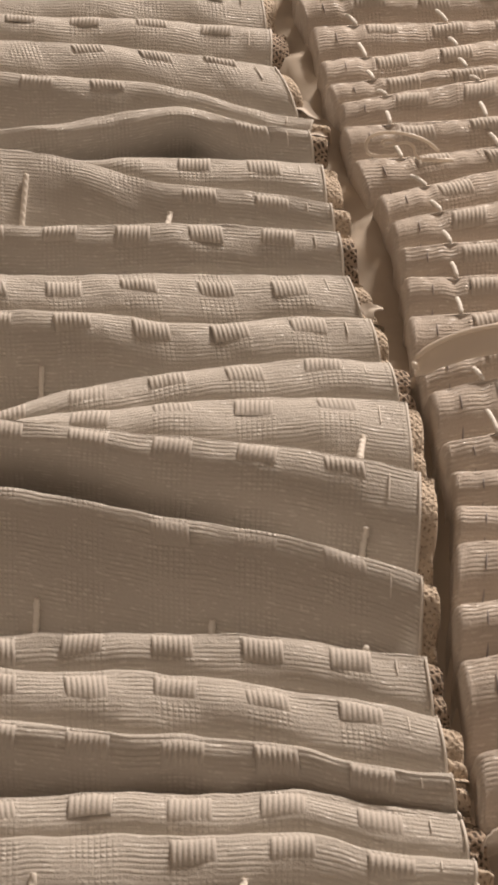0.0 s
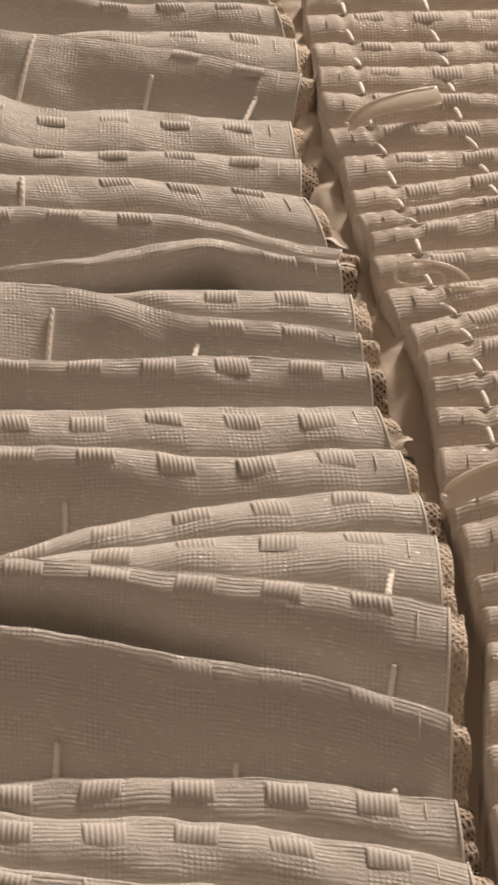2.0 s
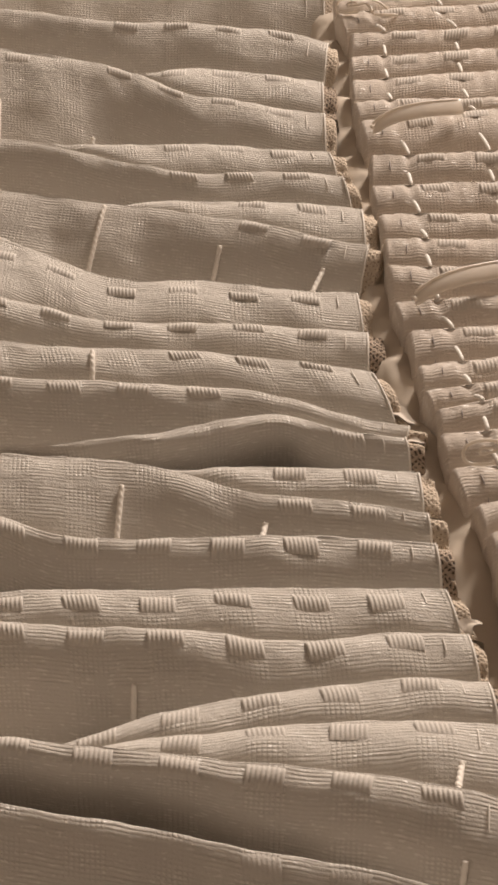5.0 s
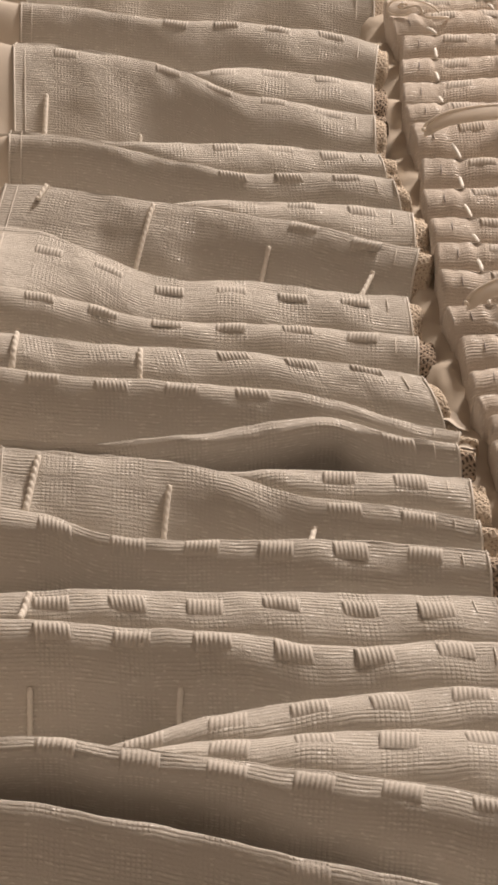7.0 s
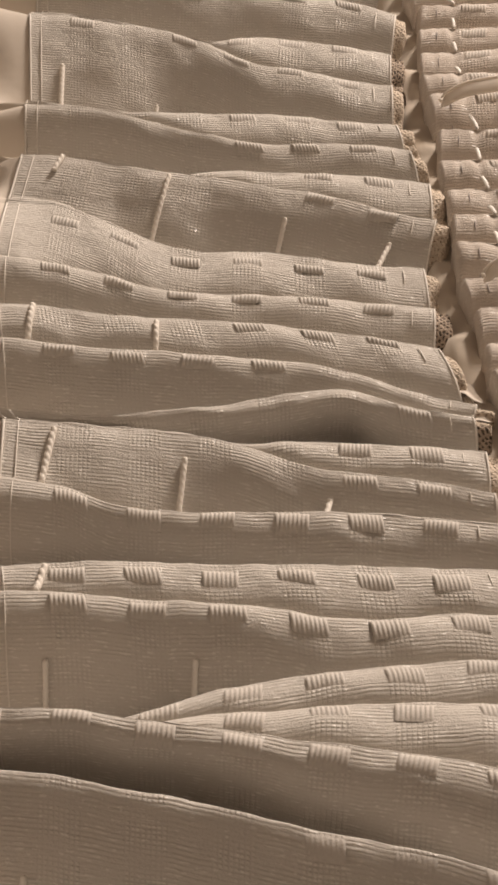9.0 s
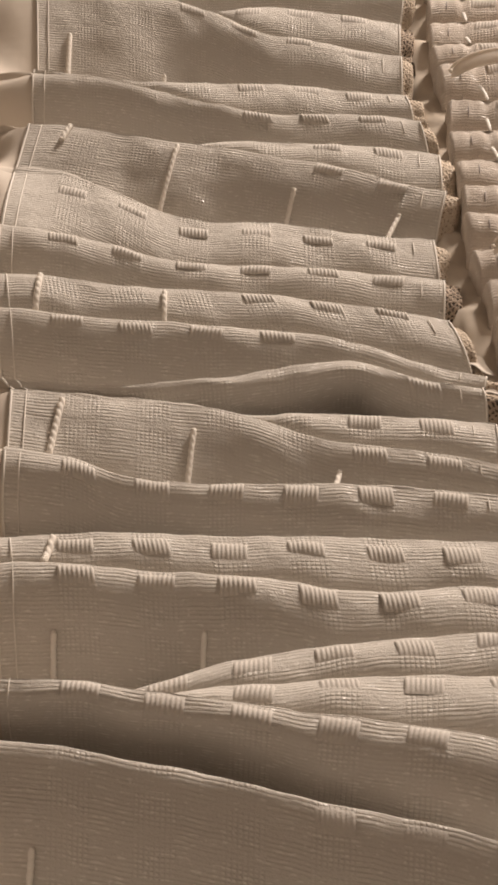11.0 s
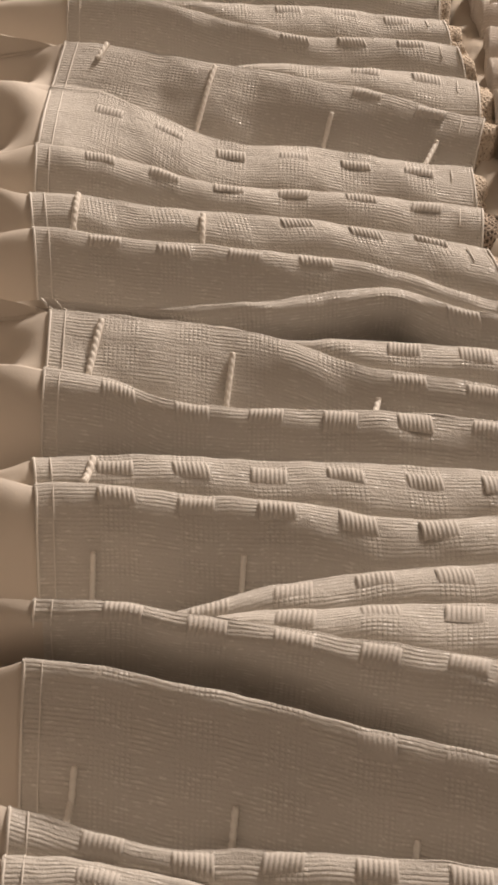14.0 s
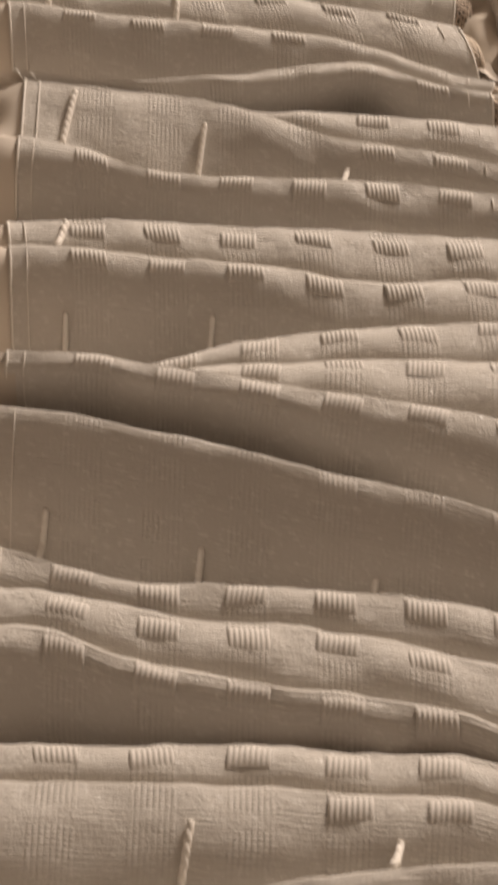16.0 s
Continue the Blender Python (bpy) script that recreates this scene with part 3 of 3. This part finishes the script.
run_v = 0.0
for j in range(len(left.rows) - 1):
    u = np.linspace(0, 1, NU)
    s = np.unique(np.concatenate([np.linspace(0, 0.12, 7), np.linspace(0.12, 0.8, 18), np.linspace(0.8, 1.0, 13)]))
    U, S = np.meshgrid(u, s)
    P = left.point(j, U, S)
    N = left.normal(j, U, S)
    # slight pucker along the threads
    V = arc(P)
    calm = np.clip(S * 8, 0.35, 1) * np.clip((1 - S) * 8, 0.35, 1)
    P = P + N * (crumple(U * 0.152, V + run_v) * calm)[..., None]
    mean = V[-1].mean()
    fold = finish("fold", grid_mesh("fold", P, np.stack([U * 0.152, V + run_v], -1)), M_TAPE, curtain)
    run_v += mean
    # cloth beyond the hem
    e = np.linspace(-0.55, 0.02, 44)
    E, S2 = np.meshgrid(e, s)
    C = left.point(j, E, S2, 1 - 0.15 * np.clip(-E / 0.55, 0, 1))
    # away from the hem the gathers open into soft waves
    ca, cb = left.crest(j, E), left.crest(j + 1, E)
    soft_wave = ca + (cb - ca) * S2[..., None]
    soft_wave[..., 2] -= 0.62 * np.minimum(np.maximum(ca[..., 1] - cb[..., 1], 0.0), 0.03) * np.sin(np.pi * S2) ** 2
    ease = np.clip(-E / 0.16, 0, 1)
    C = C + (soft_wave - C) * (ease * ease * (3 - 2 * ease))[..., None]
    C[..., 2] -= 0.0009
    finish("curtain_cloth", grid_mesh("curtain_cloth", C), M_CLOTH, fold, "smooth plain cream cloth beyond the hem")
    gapm = np.mean(left.crest(j, u)[:, 1] - left.crest(j + 1, u)[:, 1])

    # woven blocks
    cols, s0, s1 = BLOCKS[j]
    for c in cols:
        ua = (FIRST + PITCH * c + 0.0002) / 0.152
        ub = ua + 0.0102 / 0.152
        edge_a, edge_b = left.crest(j, np.array([ua]))[0], left.crest(j + 1, np.array([ua]))[0]
        if edge_a[1] - edge_b[1] < 0.006:
            continue
        weave_block(left, j, ua, ub, s0, 0.0062 if j > 12 else 0.0050, FLATTENED.get(j, 1.0), fold, M_RIB)
    # drawing cords
    for uc, sa, sb in CORDS[j]:
        ss = np.linspace(sa, sb, 110)
        uu = np.full(110, uc) + 0.010 - 0.032 * (ss - sa)
        cp = left.point(j, uu, ss) + left.normal(j, uu, ss) * 0.0006
        chord = np.linspace(0, 1, 110)[:, None]
        straight = cp[0] + (cp[-1] - cp[0]) * chord
        cp[:, 2] = np.maximum(cp[:, 2], straight[:, 2] - (0.008 if j in SHADED else 0.0008))
        # cords of shaded rows take the darker thread colour in place of shade
        finish("cord", tube("cord", cp, 0.00085 if j in SHADED else 0.0010 if uc < 0.2 else 0.00085, 12, 2 * math.pi / 0.0052), M_STITCH_SHADED_CORD if j in SHADED else M_CORD, fold, "twisted cream drawing cord")
    # stitches and edges
    for us, rad, nm, s_end in ((0.004, 0.00036, "hem_edge", 0.97), (0.034, 0.00024, "hem_stitch", 0.97), (0.948, 0.00024, "stitch_line", 0.32), (0.997, 0.00034, "folded_edge", 0.97)):
        ss = np.linspace(0.08 if nm == "stitch_line" else 0.0, s_end, 26)
        uu = np.full(26, us)
        lp = left.point(j, uu, ss) + left.normal(j, uu, ss) * 0.00022
        finish(nm, tube(nm, lp, rad, 6), M_STITCH_SHADED_CORD, fold)
    # overlocked edge that stands out past the tape
    if gapm > 0.004:
        a = np.linspace(0, 1, 12)
        ss = np.linspace(0.0, 0.95, 30)
        A, S3 = np.meshgrid(a, ss)
        O = left.point(j, np.ones_like(A), S3)
        long = (0.0060 if j < 17 else 0.0049) + 0.0008 * math.sin(j * 2.7)
        roll = np.maximum(1 - A**6, 0) ** (1 / 6)
        lumps = 2 if gapm > 0.011 else 1
        lump = np.abs(np.sin(np.pi * (S3 * lumps + 0.12 * math.sin(j * 1.7)))) ** 0.6
        O[..., 0] += A * long * (0.84 + 0.18 * lump) - 0.0006
        O[..., 1] += -0.0010 * A + 0.0006 * np.sin(S3 * 9 + j * 1.3) * A
        O[..., 2] += -0.0010 - 0.0050 * (1 - roll) + (0.0022 * lump - 0.0020) * np.clip(A * 3, 0, 1)
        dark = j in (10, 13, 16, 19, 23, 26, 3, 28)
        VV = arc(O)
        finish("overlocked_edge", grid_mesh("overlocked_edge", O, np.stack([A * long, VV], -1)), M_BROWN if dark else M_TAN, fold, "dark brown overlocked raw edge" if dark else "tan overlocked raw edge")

# ---- the second curtain, seen at its edge ----
second = tagged(new("gathered_curtain"), "second cream curtain with tightly gathered heading tape and hooks", "curtain")
run_v = 0.0
for j in range(len(right.rows) - 1):
    u = np.linspace(0.014, 1, 130)
    s = np.unique(np.concatenate([np.linspace(0, 0.12, 5), np.linspace(0.12, 0.8, 14), np.linspace(0.8, 1.0, 10)]))
    U, S = np.meshgrid(u, s)
    P = right.point(j, U, S)
    for d0 in (0.0155, 0.0475, 0.0795, 0.1115):
        P[..., 2] -= 0.0010 * np.exp(-(((U * 0.15 - d0) / 0.0017) ** 2)) * np.clip(1 - S * 1.5, 0, 1)
    P[..., 2] += 0.0002 * np.sin(U * 150 + 2.7 * j) * np.clip(1 - S * 1.4, 0, 1)
    V = arc(P)
    # the end rolls down to the sheet
    e = np.linspace(1, 0.04, 9)
    E, S2 = np.meshgrid(e, s)
    Q = right.point(j, 0 * E, S2)
    Q[..., 0] += 0.002 - 0.0022 * np.sin(np.clip(E * 2, 0, 1) * np.pi / 2) + 0.0020 * E**1.5
    Q[..., 2] -= 0.017 * (1 - np.cos(E * np.pi / 2))
    uvq = np.stack([-0.012 * E, np.repeat(V[:, :1], 9, axis=1) + run_v], -1)
    allp = np.concatenate([Q, P], 1)
    alluv = np.concatenate([uvq, np.stack([U * 0.15, V + run_v], -1)], 1)
    fold = finish("fold", grid_mesh("fold", allp, alluv), M_TAPE_TWO, second)
    run_v += V[-1].mean()
    for c in range(5):
        ua = (0.0195 + 0.0228 * c) / 0.15
        if right.crest(j, np.array([ua]))[0, 1] - right.crest(j + 1, np.array([ua]))[0, 1] < 0.006:
            continue
        weave_block(right, j, ua, ua + 0.0108 / 0.15, 0.03, 0.0058, 0.9, fold, M_RIB_TWO)
    for d0 in (0.0155, 0.0475, 0.0795, 0.1115):
        ends = right.point(j, np.array([d0, d0 + 0.0006]) / 0.15, np.array([0.42, 1.0]))
        ends[:, 2] += (0.0004, 0.0003)
        share = np.linspace(0, 1, 20)[:, None]
        cp = ends[0] + (ends[1] - ends[0]) * share
        cp[:, 2] += 0.0006 * np.sin(np.pi * share[:, 0])
        finish("cord", tube("cord", cp, 0.00062, 10, 2 * math.pi / 0.004), M_CORD_WHITE, fold, "twisted white drawing cord")
    ss = np.linspace(0.05, 0.75, 16)
    for d0 in (0.0085,):
        lp = right.point(j, np.full(16, d0 / 0.15), ss) + right.normal(j, np.full(16, d0 / 0.15), ss) * 0.00015
        finish("stitch_line", tube("stitch_line", lp[2:8], 0.00028, 6), M_DARK_STITCH, fold, "dark stitch")
        finish("stitch_line", tube("stitch_line", lp[10:15], 0.00028, 6), M_DARK_STITCH, fold, "dark stitch")

# ---- plastic curtain hooks on the second curtain ----
def curve_points(knots, n=60):
    """A smooth line through a few knots."""
    k = np.asarray(knots, float)
    t = np.linspace(0, len(k) - 1, n)
    i = np.clip(t.astype(int), 0, len(k) - 2)
    f = (t - i)[:, None]
    g = np.gradient(k, axis=0)
    return (2 * f**3 - 3 * f**2 + 1) * k[i] + (f**3 - 2 * f**2 + f) * g[i] + (-2 * f**3 + 3 * f**2) * k[i + 1] + (f**3 - f**2) * g[i + 1]


def curtain_hook(x, y, z, turn, size=1.0, lean=0.0):
    """A flat moulded hook: a bowed arm, a returning tongue with a curl, and a bridge."""
    hook = tagged(new("curtain_hook"), "milky plastic curtain hook threaded in the gathered tape", "hook", "hooks on the curtain tape")
    arm = curve_points([(13, -1.5, 0), (9, 1.6, 1), (3, 3.6, 1.6), (-4, 4.3, 1.8), (-10, 3.2, 1.4), (-12.6, 0, 0.8), (-11.6, -3.2, 0.4), (-8, -4.1, 0.2), (-3, -3.6, 0.2), (-2, -2.6, 0.5)], 90)
    finish("arm", tube("arm", arm * size / 1000, 0.00062 * size, 10), M_PLASTIC, hook)
    tongue = curve_points([(-2.4, 1.4, 1.2), (-5.6, 1.6, 1.4), (-7.2, 0.4, 1.2), (-5.8, -0.6, 1.0), (-2, 0.4, 1.2), (1.5, 0.9, 1.3), (4, -0.6, 1.0), (4.6, -3.0, 0.5), (6.5, -4.6, 0.1)], 80)
    finish("tongue", tube("tongue", tongue * size / 1000, 0.00055 * size, 10), M_PLASTIC, hook)
    foot = curve_points([(6.5, -4.6, 0.1), (10, -4.5, 0), (15, -4.0, -0.5), (18, -3.6, -1.5)])
    finish("foot", tube("foot", foot * size / 1000, 0.0007 * size, 10), M_PLASTIC, hook)
    hook.matrix_world = pose(x / 1000, y / 1000, z / 1000, 34 + lean, 0, turn)
    return hook


def bowed_hook(x, y, z, turn, size=1.0, lean=0.0):
    """A flat moulded hook seen on its broad side: a bowed blade with a bead at its tip and a thin spine."""
    hook = tagged(new("curtain_hook"), "bowed flat milky plastic hook pushed through the gathered tape", "hook", "hooks on the curtain tape")
    mid = curve_points([(-17, -3.5, 0), (-13, -1, 1.5), (-5, 1.5, 2.5), (6, 3, 2), (16, 3.8, 0.5), (24, 4.2, -1)], 40) * size / 1000
    half = np.interp(np.linspace(0, 1, 40), [0, 0.12, 0.5, 1], [0.0010, 0.0026, 0.0036, 0.0040]) * size
    a = np.linspace(0, 2 * np.pi, 15)
    ring = mid[:, None] + np.stack([0.15 * np.sin(a)[None] * half[:, None], np.cos(a)[None] * half[:, None], 0.0009 * np.sin(a)[None] + 0 * half[:, None]], -1)
    finish("blade", grid_mesh("blade", ring), M_PLASTIC, hook)
    spine = mid + np.array([0, 0.0030, 0.0006]) * size
    finish("spine", tube("spine", spine, 0.0006 * size, 8), M_PLASTIC, hook)
    tip = mid[:4] + np.array([-0.001, 0.001, 0.001])
    finish("tip", tube("tip", tip, 0.0016 * size, 10), M_PLASTIC, hook)
    hook.matrix_world = pose(x / 1000, y / 1000, z / 1000, 34 + lean, 0, turn)
    return hook


curtain_hook(88, 102, 8.0, -6, 0.9)
bowed_hook(86, 201, 8.5, 18, 0.9)
bowed_hook(97, 1, 8.0, 4, 1.2)
curtain_hook(92, -93, 8.0, 78, 0.9, 20)
bowed_hook(85, 331, 8.5, 12, 0.95)
curtain_hook(76, 445, 8.0, -4, 0.9)


# ---- loose corners of cloth at the raw edge ----
def loose_corner(x, y, z, turn, long, wide):
    flap = tagged(new("cloth_scrap"), "small torn corner of cream cloth at the raw edge", "scrap", "scraps at the raw edge")
    a, b = np.meshgrid(np.linspace(0, 1, 14), np.linspace(-1, 1, 9))
    w = wide * (1 - a) ** 0.8
    p = np.stack([a * long, b * w + 0.001 * np.sin(a * 7), 0.002 * np.sin(a * 2.6) + 0.0012 * np.abs(b) * (1 - a)], -1)
    low = p.copy()[:, ::-1]
    low[..., 2] -= 0.0004
    finish("corner", grid_mesh("corner", p), M_CLOTH, flap)
    finish("corner_lining", grid_mesh("corner_lining", low), M_CLOTH, flap)
    flap.matrix_world = pose(x / 1000, y / 1000, z / 1000, 0, 12, turn)


loose_corner(59, 146, -6, -35, 0.011, 0.0035)
loose_corner(60, 124, -3, 8, 0.009, 0.003)
loose_corner(69, 34, -5, 42, 0.007, 0.0028)
loose_corner(77, 1, -4, 5, 0.006, 0.002)
